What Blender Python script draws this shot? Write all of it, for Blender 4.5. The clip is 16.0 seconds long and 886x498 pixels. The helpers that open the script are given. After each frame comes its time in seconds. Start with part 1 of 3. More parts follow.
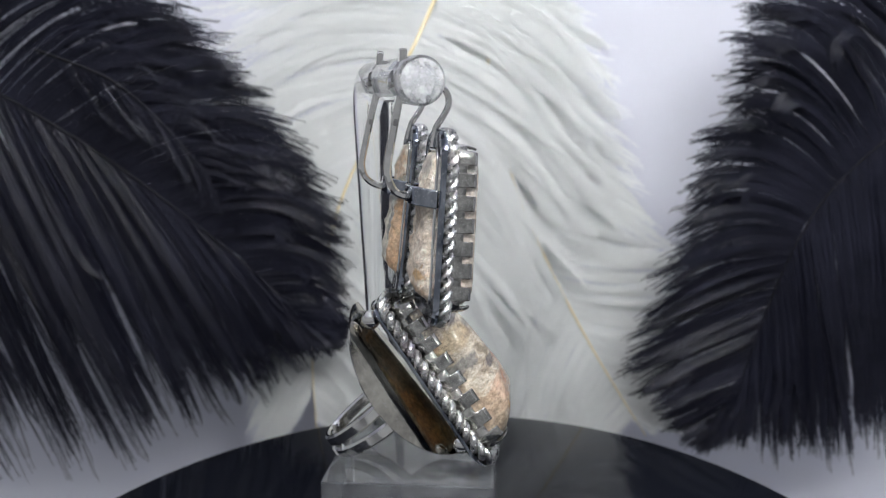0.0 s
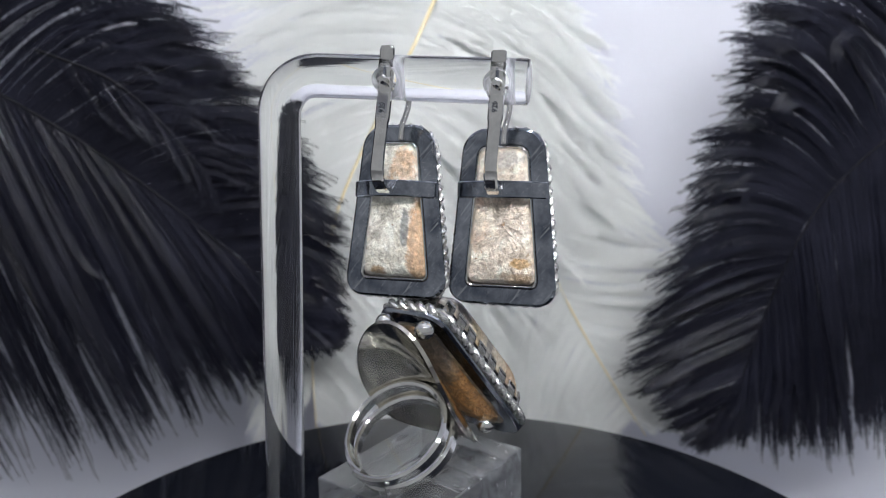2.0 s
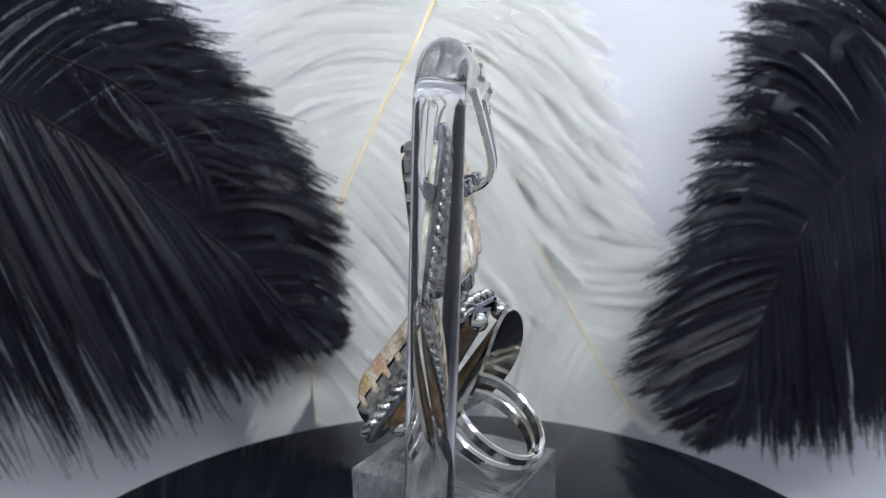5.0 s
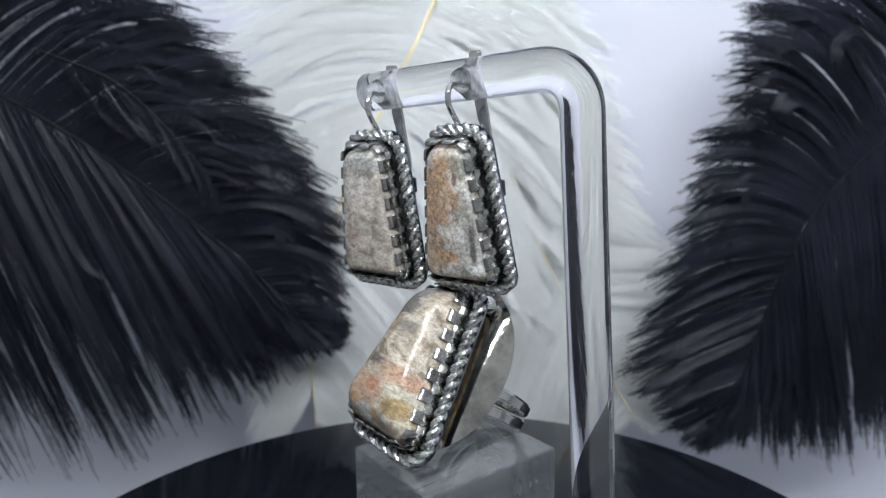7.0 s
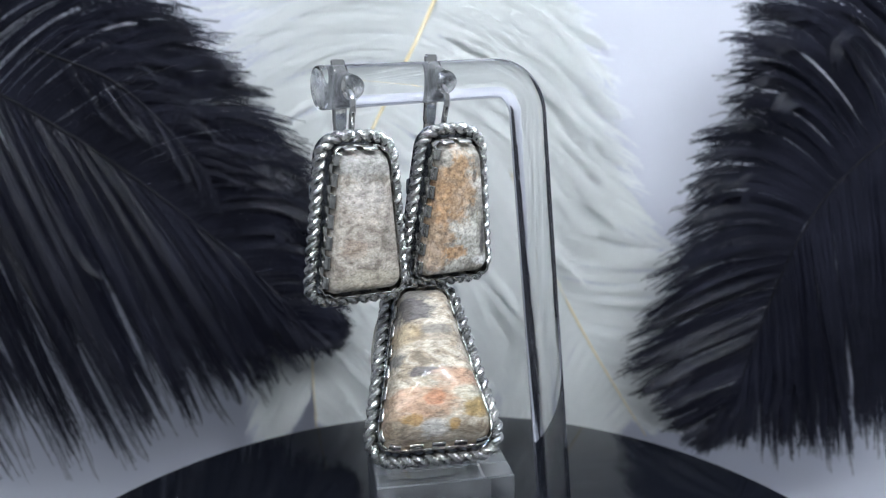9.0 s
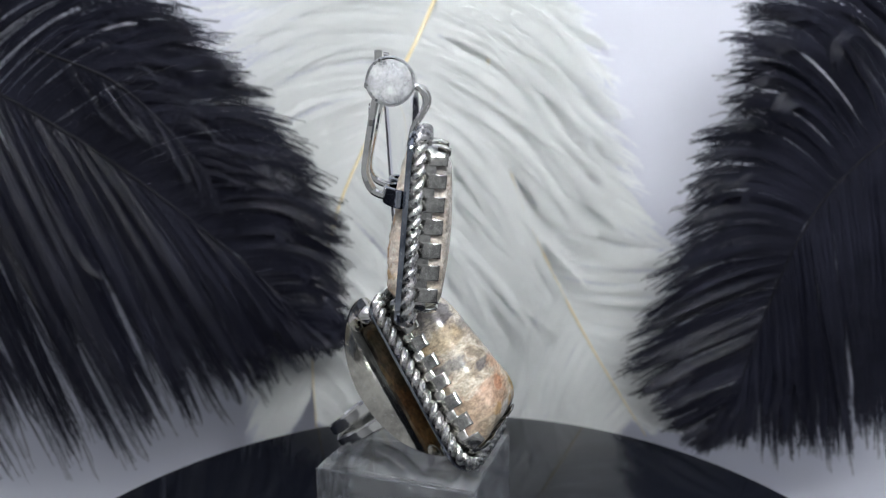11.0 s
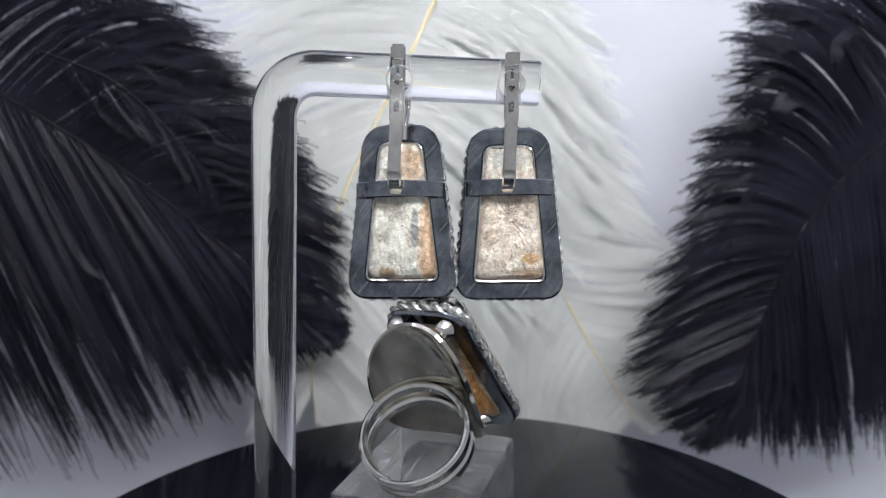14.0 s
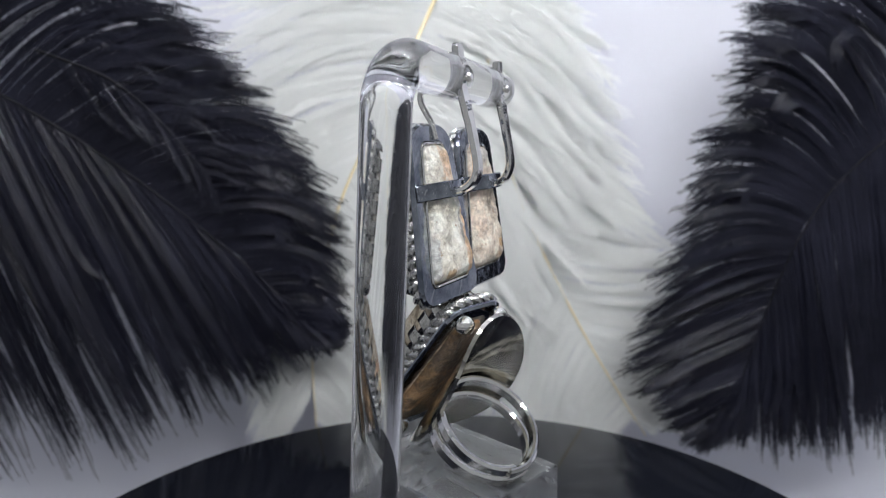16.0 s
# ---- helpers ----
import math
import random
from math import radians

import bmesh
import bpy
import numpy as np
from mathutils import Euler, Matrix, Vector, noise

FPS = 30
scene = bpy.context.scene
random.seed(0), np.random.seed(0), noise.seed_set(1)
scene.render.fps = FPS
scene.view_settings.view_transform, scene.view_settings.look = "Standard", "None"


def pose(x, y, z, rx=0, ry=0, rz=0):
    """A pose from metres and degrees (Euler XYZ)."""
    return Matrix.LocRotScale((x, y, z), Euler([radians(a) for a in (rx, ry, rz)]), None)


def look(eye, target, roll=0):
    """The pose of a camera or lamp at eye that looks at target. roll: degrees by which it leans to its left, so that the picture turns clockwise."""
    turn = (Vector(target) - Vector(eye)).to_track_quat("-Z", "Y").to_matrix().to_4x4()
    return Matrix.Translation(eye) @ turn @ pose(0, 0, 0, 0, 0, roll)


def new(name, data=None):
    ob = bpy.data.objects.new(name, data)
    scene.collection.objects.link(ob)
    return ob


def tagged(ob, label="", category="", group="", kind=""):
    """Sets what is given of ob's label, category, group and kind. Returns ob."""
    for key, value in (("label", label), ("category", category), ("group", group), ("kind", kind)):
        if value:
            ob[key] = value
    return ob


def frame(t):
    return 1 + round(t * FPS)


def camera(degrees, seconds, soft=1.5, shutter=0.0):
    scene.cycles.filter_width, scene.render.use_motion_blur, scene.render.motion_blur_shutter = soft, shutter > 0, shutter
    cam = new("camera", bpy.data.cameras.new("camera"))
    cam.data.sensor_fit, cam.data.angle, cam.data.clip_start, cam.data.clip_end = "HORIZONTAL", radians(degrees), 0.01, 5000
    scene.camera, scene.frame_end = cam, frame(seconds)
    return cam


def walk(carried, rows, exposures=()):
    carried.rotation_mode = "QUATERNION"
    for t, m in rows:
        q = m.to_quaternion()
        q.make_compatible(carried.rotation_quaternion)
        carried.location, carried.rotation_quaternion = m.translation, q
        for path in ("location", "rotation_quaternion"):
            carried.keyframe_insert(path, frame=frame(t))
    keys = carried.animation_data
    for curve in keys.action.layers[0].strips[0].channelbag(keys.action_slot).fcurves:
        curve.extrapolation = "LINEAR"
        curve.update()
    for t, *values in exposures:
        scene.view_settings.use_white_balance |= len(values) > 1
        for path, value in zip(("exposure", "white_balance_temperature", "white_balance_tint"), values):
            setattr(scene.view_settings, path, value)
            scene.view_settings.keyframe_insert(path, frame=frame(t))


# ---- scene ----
# ---------------------------------------------------------------- camera
MM = 0.001
cam = camera(64.417, 16.0, soft=1.1)
cam.data.dof.use_dof, cam.data.dof.focus_distance, cam.data.dof.aperture_fstop = True, 0.122, 28.0
EYE = Vector((0, -0.12993, 0.0996))
AIM = EYE + Vector((math.sin(radians(0.869)) * math.cos(radians(9.879)),
                    math.cos(radians(0.869)) * math.cos(radians(9.879)), -math.sin(radians(9.879))))
walk(cam, [(0.0, look(EYE, AIM, -1.057)), (16.0, look(EYE, AIM, -1.057))],
     [(0.0, 0, 6620, 12), (3.0, 0, 6560, 12), (4.5, 0, 6500, 11), (6.5, 0, 6330, 10), (8.0, 0, 6170, 9), (9.2, 0, 6120, 9), (11.3, 0, 6560, 11), (12.5, 0, 6580, 12), (16.0, 0, 6620, 12)])

# ---------------------------------------------------------------- light
world = bpy.data.worlds.new("world")
scene.world = world
world.use_nodes = True
world.node_tree.nodes["Background"].inputs["Color"].default_value = (0.88, 0.93, 1.0, 1)
world.node_tree.nodes["Background"].inputs["Strength"].default_value = 0.29


# ---------------------------------------------------------------- materials


def material(name):
    m = bpy.data.materials.new(name)
    m.use_nodes = True
    t = m.node_tree
    return m, t, t.nodes["Principled BSDF"]


def node(t, kind, **inputs):
    n = t.nodes.new(kind)
    for key, value in inputs.items():
        n.inputs[key.replace("_", " ")].default_value = value
    return n


def noise_of(t, scale, detail=5.0, rough=0.55, distortion=0.0, stretch=None, tilt=(0.0, 0.0, 0.0)):
    tex = node(t, "ShaderNodeTexNoise", Scale=scale, Detail=detail, Roughness=rough, Distortion=distortion)
    co = t.nodes.new("ShaderNodeTexCoord")
    if stretch:
        turn = t.nodes.new("ShaderNodeMapping")
        mp = t.nodes.new("ShaderNodeMapping")
        mp.inputs["Scale"].default_value = stretch
        t.links.new(co.outputs["Object"], turn.inputs["Vector"])
        t.links.new(turn.outputs["Vector"], mp.inputs["Vector"])
        t.links.new(mp.outputs["Vector"], tex.inputs["Vector"])
        turn.inputs["Rotation"].default_value = tilt
    else:
        t.links.new(co.outputs["Object"], tex.inputs["Vector"])
    return tex


def ramp(t, source, stops):
    r = t.nodes.new("ShaderNodeValToRGB")
    while len(r.color_ramp.elements) < len(stops):
        r.color_ramp.elements.new(0.5)
    for e, (pos, col) in zip(r.color_ramp.elements, stops):
        e.position = pos
        e.color = (*col, 1) if len(col) == 3 else col
    t.links.new(source, r.inputs["Fac"])
    return r


def mix(t, fac, a, b, mode="MIX"):
    n = t.nodes.new("ShaderNodeMix")
    n.data_type, n.blend_type = "RGBA", mode
    for sock, value in ((n.inputs[0], fac), (n.inputs[6], a), (n.inputs[7], b)):
        if isinstance(value, (float, int)):
            sock.default_value = value
        elif isinstance(value, tuple):
            sock.default_value = (*value, 1)
        else:
            t.links.new(value, sock)
    return n.outputs[2]


def bump(t, p, source, strength, distance):
    b = node(t, "ShaderNodeBump", Strength=strength, Distance=distance)
    t.links.new(source, b.inputs["Height"])
    t.links.new(b.outputs["Normal"], p.inputs["Normal"])


def grey(v):
    return (v, v, v)


def silver(name, light, dark, rough, patch, wavy=20.0):
    m, t, p = material(name)
    n = noise_of(t, patch, 6, 0.6)
    r = ramp(t, n.outputs["Fac"], [(0.32, dark), (0.62, light)])
    t.links.new(r.outputs["Color"], p.inputs["Base Color"])
    p.inputs["Metallic"].default_value = 1
    fine = noise_of(t, 1500, 5, 0.7, 0.4, (1, 1, 0.12), (0.3, 1.1, 0.2))
    rr = ramp(t, fine.outputs["Fac"], [(0.3, grey(rough * 0.6)), (0.7, grey(rough * 1.7))])
    t.links.new(rr.outputs["Color"], p.inputs["Roughness"])
    dents = noise_of(t, 130, 3, 0.5)
    both = t.nodes.new("ShaderNodeMath")
    both.operation = "MULTIPLY_ADD"
    both.inputs[1].default_value = wavy
    t.links.new(dents.outputs["Fac"], both.inputs[0])
    t.links.new(fine.outputs["Fac"], both.inputs[2])
    bump(t, p, both.outputs["Value"], 0.2, 0.00006)
    line = noise_of(t, 1700, 3, 0.6, 0.5, (1, 1, 0.05), (0.1, -0.7, 0.2))
    worn = ramp(t, line.outputs["Fac"], [(0.60, grey(0)), (0.72, grey(0.45))])
    t.links.new(mix(t, worn.outputs["Color"], r.outputs["Color"], (0.85, 0.85, 0.84)), p.inputs["Base Color"])
    return m


SILVER = silver("polished_silver", (0.95, 0.94, 0.90), (0.74, 0.735, 0.71), 0.07, 200, 12.0)
SILVER_DARK = silver("patinated_silver", (0.44, 0.47, 0.52), (0.07, 0.088, 0.125), 0.085, 120, 26.0)
ROPE = silver("rope_silver", (0.72, 0.72, 0.70), (0.42, 0.42, 0.42), 0.24, 160, 3.0)
BEZEL = silver("bezel_silver", (0.66, 0.65, 0.61), (0.26, 0.26, 0.25), 0.15, 400)
SILVER_WARM = silver("warm_silver", (0.82, 0.79, 0.70), (0.36, 0.34, 0.31), 0.06, 150, 9.0)


def clear(name, ior, tint):
    m, t, p = material(name)
    p.inputs["Base Color"].default_value = (*tint, 1)
    p.inputs["Transmission Weight"].default_value = 1
    p.inputs["IOR"].default_value = ior
    n = noise_of(t, 1500, 3, 0.7, 0, (1, 1, 0.05))
    r = ramp(t, n.outputs["Fac"], [(0.55, grey(0.0)), (0.8, grey(0.06))])
    t.links.new(r.outputs["Color"], p.inputs["Roughness"])
    return m


ACRYLIC = clear("clear_acrylic", 1.49, (0.985, 0.99, 0.995))
WORN_SHEEN_ACRYLIC = clear("worn_sheen_acrylic", 1.49, (0.98, 0.985, 0.99))
wt_ = WORN_SHEEN_ACRYLIC.node_tree
# Pale streaks: scratches, plus the reflections on the block's top put into the colour.
pale_diffuse = node(wt_, "ShaderNodeBsdfDiffuse", Color=(0.75, 0.78, 0.82, 1))
mottle = noise_of(wt_, 240, 7, 0.75, 0.6, (1, 0.22, 1))
amount = ramp(wt_, mottle.outputs["Fac"], [(0.40, grey(0.03)), (0.58, grey(0.10)), (0.74, grey(0.30))])
blend = wt_.nodes.new("ShaderNodeMixShader")
wt_.links.new(amount.outputs["Color"], blend.inputs[0])
wt_.links.new(wt_.nodes["Principled BSDF"].outputs["BSDF"], blend.inputs[1])
wt_.links.new(pale_diffuse.outputs["BSDF"], blend.inputs[2])
wt_.links.new(blend.outputs["Shader"], wt_.nodes["Material Output"].inputs["Surface"])
FROSTED = clear("bored_acrylic", 1.49, (0.97, 0.98, 0.99))
for link in list(FROSTED.node_tree.links):
    if link.to_socket.name == "Roughness":
        FROSTED.node_tree.links.remove(link)
FROSTED.node_tree.nodes["Principled BSDF"].inputs["Roughness"].default_value = 0.2
wt_ = FROSTED.node_tree
pale_diffuse = node(wt_, "ShaderNodeBsdfDiffuse", Color=(0.86, 0.88, 0.90, 1))
mottle = noise_of(wt_, 500, 5, 0.7)
amount = ramp(wt_, mottle.outputs["Fac"], [(0.40, grey(0.22)), (0.65, grey(0.45))])
blend = wt_.nodes.new("ShaderNodeMixShader")
wt_.links.new(amount.outputs["Color"], blend.inputs[0])
wt_.links.new(wt_.nodes["Principled BSDF"].outputs["BSDF"], blend.inputs[1])
wt_.links.new(pale_diffuse.outputs["BSDF"], blend.inputs[2])
wt_.links.new(blend.outputs["Shader"], wt_.nodes["Material Output"].inputs["Surface"])


def crystal(name, seed, cream, pale, fleck, zones, grain=1.0, flow=(1.0, 1.0, 1.0), rough_back=False):
    """Garden quartz: clouds of flaky mineral grains under a clear polish. zones: (x, z, half width, half height) in mm, colour, share; each a cloud or clear window with a torn edge."""
    m, t, p = material(name)
    co = t.nodes.new("ShaderNodeTexCoord")
    mp = t.nodes.new("ShaderNodeMapping")
    mp.inputs["Location"].default_value = (seed * 0.013, seed * 0.007, seed * 0.011)
    mp.inputs["Scale"].default_value = flow
    t.links.new(co.outputs["Object"], mp.inputs["Vector"])

    def nz(scale, detail, rough, dist=0.0):
        n = node(t, "ShaderNodeTexNoise", Scale=scale, Detail=detail, Roughness=rough, Distortion=dist)
        t.links.new(mp.outputs["Vector"], n.inputs["Vector"])
        return n.outputs["Fac"]

    def maths(op, a, b):
        n = t.nodes.new("ShaderNodeMath")
        n.operation = op
        for sock, v in zip(n.inputs, (a, b)):
            if isinstance(v, float):
                sock.default_value = v
            else:
                t.links.new(v, sock)
        return n.outputs["Value"]

    # torn, flaky place for the grains
    warp = node(t, "ShaderNodeTexNoise", Scale=500.0, Detail=4.0, Roughness=0.6)
    t.links.new(mp.outputs["Vector"], warp.inputs["Vector"])
    off = t.nodes.new("ShaderNodeVectorMath")
    off.operation = "MULTIPLY_ADD"
    off.inputs[1].default_value = (0.0016, 0.0016, 0.0016)
    t.links.new(warp.outputs["Color"], off.inputs[0])
    t.links.new(mp.outputs["Vector"], off.inputs[2])

    def flakes(scale):
        v = node(t, "ShaderNodeTexVoronoi", Scale=scale)
        t.links.new(off.outputs["Vector"], v.inputs["Vector"])
        return v

    big, small = flakes(900.0), flakes(2100.0)
    cloud = nz(270, 9, 0.66, 0.6)
    base = ramp(t, cloud, [(0.40, tuple(c * 0.66 for c in cream)), (0.455, cream), (0.505, tuple((a + b) / 2 for a, b in zip(cream, pale))), (0.53, pale), (0.60, tuple(min(0.85, c * 1.2) for c in pale))]).outputs["Color"]
    edge = nz(420, 7, 0.68, 0.3)
    for (x, z, w, h), colour, share in zones:
        zm = t.nodes.new("ShaderNodeMapping")
        zm.inputs["Location"].default_value = (-x / w, 0, -z / h)
        zm.inputs["Scale"].default_value = (1 / (w * MM), 0, 1 / (h * MM))
        t.links.new(co.outputs["Object"], zm.inputs["Vector"])
        ln = t.nodes.new("ShaderNodeVectorMath")
        ln.operation = "LENGTH"
        t.links.new(zm.outputs["Vector"], ln.inputs[0])
        torn = maths("ADD", maths("MULTIPLY_ADD", edge, 2.4), ln.outputs["Value"])
        torn.node.inputs[0].links[0].from_node.inputs[2].default_value = -1.2
        mr = node(t, "ShaderNodeMapRange", From_Min=0.85, From_Max=1.3, To_Min=share, To_Max=0.0)
        t.links.new(torn, mr.inputs["Value"])
        # zone colour carries painted shading too: lighter flake tops, darker gaps
        tint = ramp(t, big.outputs["Distance"], [(0.1, tuple(min(0.85, c * 1.2) for c in colour)), (0.8, tuple(c * 0.85 for c in colour))]).outputs["Color"]
        base = mix(t, mr.outputs["Result"], base, tint)
    spots = ramp(t, nz(650, 6, 0.7, 0.3), [(0.30, grey(0.9)), (0.37, grey(0))]).outputs["Color"]
    base = mix(t, spots, base, fleck)
    # relief shading painted in: grain tops lighter, crevices between them darker
    grain_shade = ramp(t, big.outputs["Distance"], [(0.0, grey(1.1)), (0.5, grey(1.0)), (0.9, grey(1.0 - 0.22 * grain))]).outputs["Color"]
    base = mix(t, 1.0, base, grain_shade, "MULTIPLY")
    fine_shade = ramp(t, small.outputs["Distance"], [(0.05, grey(1.1)), (0.7, grey(1.0 - 0.22 * grain))]).outputs["Color"]
    base = mix(t, 1.0, base, fine_shade, "MULTIPLY")
    speck = ramp(t, nz(1300, 9, 0.78), [(0.36, grey(1.0 - 0.6 * grain)), (0.47, grey(0.97)), (0.60, grey(1.0 + 0.3 * grain))]).outputs["Color"]
    base = mix(t, 1.0, base, speck, "MULTIPLY")
    t.links.new(base, p.inputs["Base Color"])
    p.inputs["Subsurface Weight"].default_value = 0.08
    p.inputs["Subsurface Radius"].default_value = (0.0010, 0.0008, 0.0006)
    p.inputs["Subsurface Scale"].default_value = 0.4
    if rough_back:
        p.inputs["Roughness"].default_value = 0.36
        p.inputs["Coat Weight"].default_value = 0.2
        p.inputs["Coat Roughness"].default_value = 0.25
        bump(t, p, nz(850, 6, 0.66, 0.2), 0.9, 0.0011)
    else:
        p.inputs["Roughness"].default_value = 0.6
        p.inputs["Specular IOR Level"].default_value = 0.2
        p.inputs["Coat Weight"].default_value = 1.0
        p.inputs["Coat Roughness"].default_value = 0.008
        p.inputs["Coat IOR"].default_value = 1.55
        bump(t, p, edge, 0.35, 0.0004)
    return m


def plume(name, root, tip, rough, through_light):
    m, t, p = material(name)
    n = noise_of(t, 45, 4, 0.6)
    r = ramp(t, n.outputs["Fac"], [(0.35, root), (0.68, tip)])
    t.links.new(r.outputs["Color"], p.inputs["Base Color"])
    p.inputs["Roughness"].default_value = rough
    p.inputs["Specular IOR Level"].default_value = 0.22
    if through_light:
        out = t.nodes["Material Output"]
        tr = t.nodes.new("ShaderNodeBsdfTranslucent")
        t.links.new(r.outputs["Color"], tr.inputs["Color"])
        ms = node(t, "ShaderNodeMixShader", Fac=through_light)
        t.links.new(p.outputs["BSDF"], ms.inputs[1])
        t.links.new(tr.outputs["BSDF"], ms.inputs[2])
        t.links.new(ms.outputs["Shader"], out.inputs["Surface"])
    return m


BLACK_PLUME = plume("black_plume", (0.0060, 0.0066, 0.0130), (0.0150, 0.0160, 0.0280), 0.36, 0)
WHITE_PLUME = plume("white_plume", (0.82, 0.835, 0.83), (0.88, 0.89, 0.885), 0.7, 0.5)
BLACK_SHAFT = plume("black_shaft", (0.004, 0.004, 0.006), (0.009, 0.009, 0.012), 0.7, 0)
CREAM_SHAFT = plume("cream_shaft", (0.76, 0.63, 0.36), (0.84, 0.75, 0.52), 0.4, 0)


def paper(name, colour, rough):
    m, t, p = material(name)
    n = noise_of(t, 18, 5, 0.6)
    r = ramp(t, n.outputs["Fac"], [(0.3, tuple(c * 0.94 for c in colour)), (0.7, colour)])
    t.links.new(r.outputs["Color"], p.inputs["Base Color"])
    p.inputs["Roughness"].default_value = rough
    f = noise_of(t, 700, 3, 0.5)
    bump(t, p, f.outputs["Fac"], 0.15, 0.0002)
    return m


BACKDROP = paper("pale_backdrop_paper", (0.67, 0.685, 0.765), 0.7)
DIM_FLOOR = paper("dim_floor_grey", (0.30, 0.30, 0.31), 0.8)

m_, t_, p_ = material("black_gloss_acrylic")
p_.inputs["Base Color"].default_value = (0.006, 0.007, 0.011, 1)
dust = noise_of(t_, 60, 6, 0.65)
dr = ramp(t_, dust.outputs["Fac"], [(0.35, grey(0.03)), (0.75, grey(0.12))])
t_.links.new(dr.outputs["Color"], p_.inputs["Roughness"])
p_.inputs["Specular IOR Level"].default_value = 0.22
BLACK_GLOSS = m_

m_, t_, p_ = material("led_chip")
p_.inputs["Emission Color"].default_value = (0.955, 0.985, 1.0, 1)
p_.inputs["Emission Strength"].default_value = 545
LED = m_
m_, t_, p_ = material("aluminium")
p_.inputs["Base Color"].default_value = (0.6, 0.6, 0.62, 1)
p_.inputs["Metallic"].default_value = 1
p_.inputs["Roughness"].default_value = 0.4
ALUMINIUM = m_

# ---------------------------------------------------------------- building tools (millimetres)


def part(name, bm, mat, parent=None, label="", smooth=True, kind=""):
    bmesh.ops.recalc_face_normals(bm, faces=bm.faces)
    me = bpy.data.meshes.new(name)
    bm.to_mesh(me)
    bm.free()
    return wrap(name, me, mat, parent, label, smooth, kind)


def wrap(name, me, mat, parent, label, smooth=True, kind=""):
    me.transform(Matrix.Scale(MM, 4))
    me.materials.append(mat)
    if smooth:
        me.polygons.foreach_set("use_smooth", [True] * len(me.polygons))
        me.set_sharp_from_angle(angle=radians(40))
    ob = new(name, me)
    if parent:
        ob.parent = parent
    return tagged(ob, label=label, kind=kind)


def sweep(bm, path, profile, closed=False, cap=True, up=None):
    """Sweeps a closed 2D profile (or one profile for each point) along a 3D path."""
    path = [Vector(p) for p in path]
    n = len(path)
    rings = []
    normal = None
    for i, p in enumerate(path):
        a = path[(i - 1) % n] if closed or i > 0 else p
        b = path[(i + 1) % n] if closed or i < n - 1 else p
        tan = (b - a).normalized()
        if up is not None:
            normal = (Vector(up) - tan * tan.dot(Vector(up))).normalized()
        elif normal is None:
            ref = Vector((0, 0, 1)) if abs(tan.z) < 0.9 else Vector((1, 0, 0))
            normal = (ref - tan * tan.dot(ref)).normalized()
        else:
            normal = (normal - tan * tan.dot(normal)).normalized()
        side = tan.cross(normal)
        prof = profile[i] if isinstance(profile[0], list) else profile
        rings.append([bm.verts.new(p + side * u + normal * v) for u, v in prof])
    k = len(rings[0])
    for i in range(n if closed else n - 1):
        a, b = rings[i], rings[(i + 1) % n]
        for j in range(k):
            bm.faces.new((a[j], a[(j + 1) % k], b[(j + 1) % k], b[j]))
    if cap and not closed:
        bm.faces.new(rings[0])
        bm.faces.new(rings[-1][::-1])
    return rings


def circle(r, n=12, ry=None):
    return [(r * math.cos(2 * math.pi * i / n), (ry or r) * math.sin(2 * math.pi * i / n)) for i in range(n)]


def strip(w, h, b=0.2):
    """A rectangle with cut corners."""
    w, h = w / 2, h / 2
    return [(w - b, -h), (w, -h + b), (w, h - b), (w - b, h), (-w + b, h), (-w, h - b), (-w, -h + b), (-w + b, -h)]


def spline(points, per=8):
    """A smooth curve through the points."""
    pts = [Vector(p) for p in points]
    out = []
    for i in range(len(pts) - 1):
        p0, p1, p2, p3 = pts[max(i - 1, 0)], pts[i], pts[i + 1], pts[min(i + 2, len(pts) - 1)]
        for k in range(per):
            t = k / per
            out.append(0.5 * (2 * p1 + (p2 - p0) * t + (2 * p0 - 5 * p1 + 4 * p2 - p3) * t * t + (3 * p1 - p0 - 3 * p2 + p3) * t ** 3))
    out.append(pts[-1])
    return out


def trapeze(wb, wt, h, r, inset=0.0, n=7, step=0.5):
    """Rounded trapezium in x, z with its base on z = 0, as an even closed row of points."""
    c = [(-wb / 2, 0), (wb / 2, 0), (wt / 2, h), (-wt / 2, h)]
    rr = [r[0], r[0], r[1], r[1]]
    out = []
    for i in range(4):
        p, a, b = (Vector(c[j % 4]) for j in (i, i - 1, i + 1))
        da, db = (a - p).normalized(), (b - p).normalized()
        half = da.angle(db) / 2
        mid = p + (da + db).normalized() * (rr[i] / math.sin(half))
        reach = rr[i] / math.tan(half)
        sa, sb = p + da * reach - mid, p + db * reach - mid
        ang = sa.angle(sb)
        for k in range(n + 1):
            f = k / n
            v = (sa * math.sin((1 - f) * ang) + sb * math.sin(f * ang)) / math.sin(ang)
            out.append(mid + v * max(rr[i] - inset, 0.05) / rr[i])
    return even(out, step)


def even(pts, step):
    pts = [Vector(p) for p in pts]
    seg = [(pts[(i + 1) % len(pts)] - p).length for i, p in enumerate(pts)]
    total = sum(seg)
    n = max(12, round(total / step))
    out, i, gone = [], 0, 0.0
    for k in range(n):
        d = total * k / n
        while d > gone + seg[i]:
            gone += seg[i]
            i += 1
        out.append(pts[i].lerp(pts[(i + 1) % len(pts)], (d - gone) / max(seg[i], 1e-9)))
    return out


def outward(loop):
    """Outward normals of a counter-clockwise loop."""
    n = len(loop)
    return [Vector(((loop[(i + 1) % n] - loop[i - 1]).y, -(loop[(i + 1) % n] - loop[i - 1]).x)).normalized() for i in range(n)]


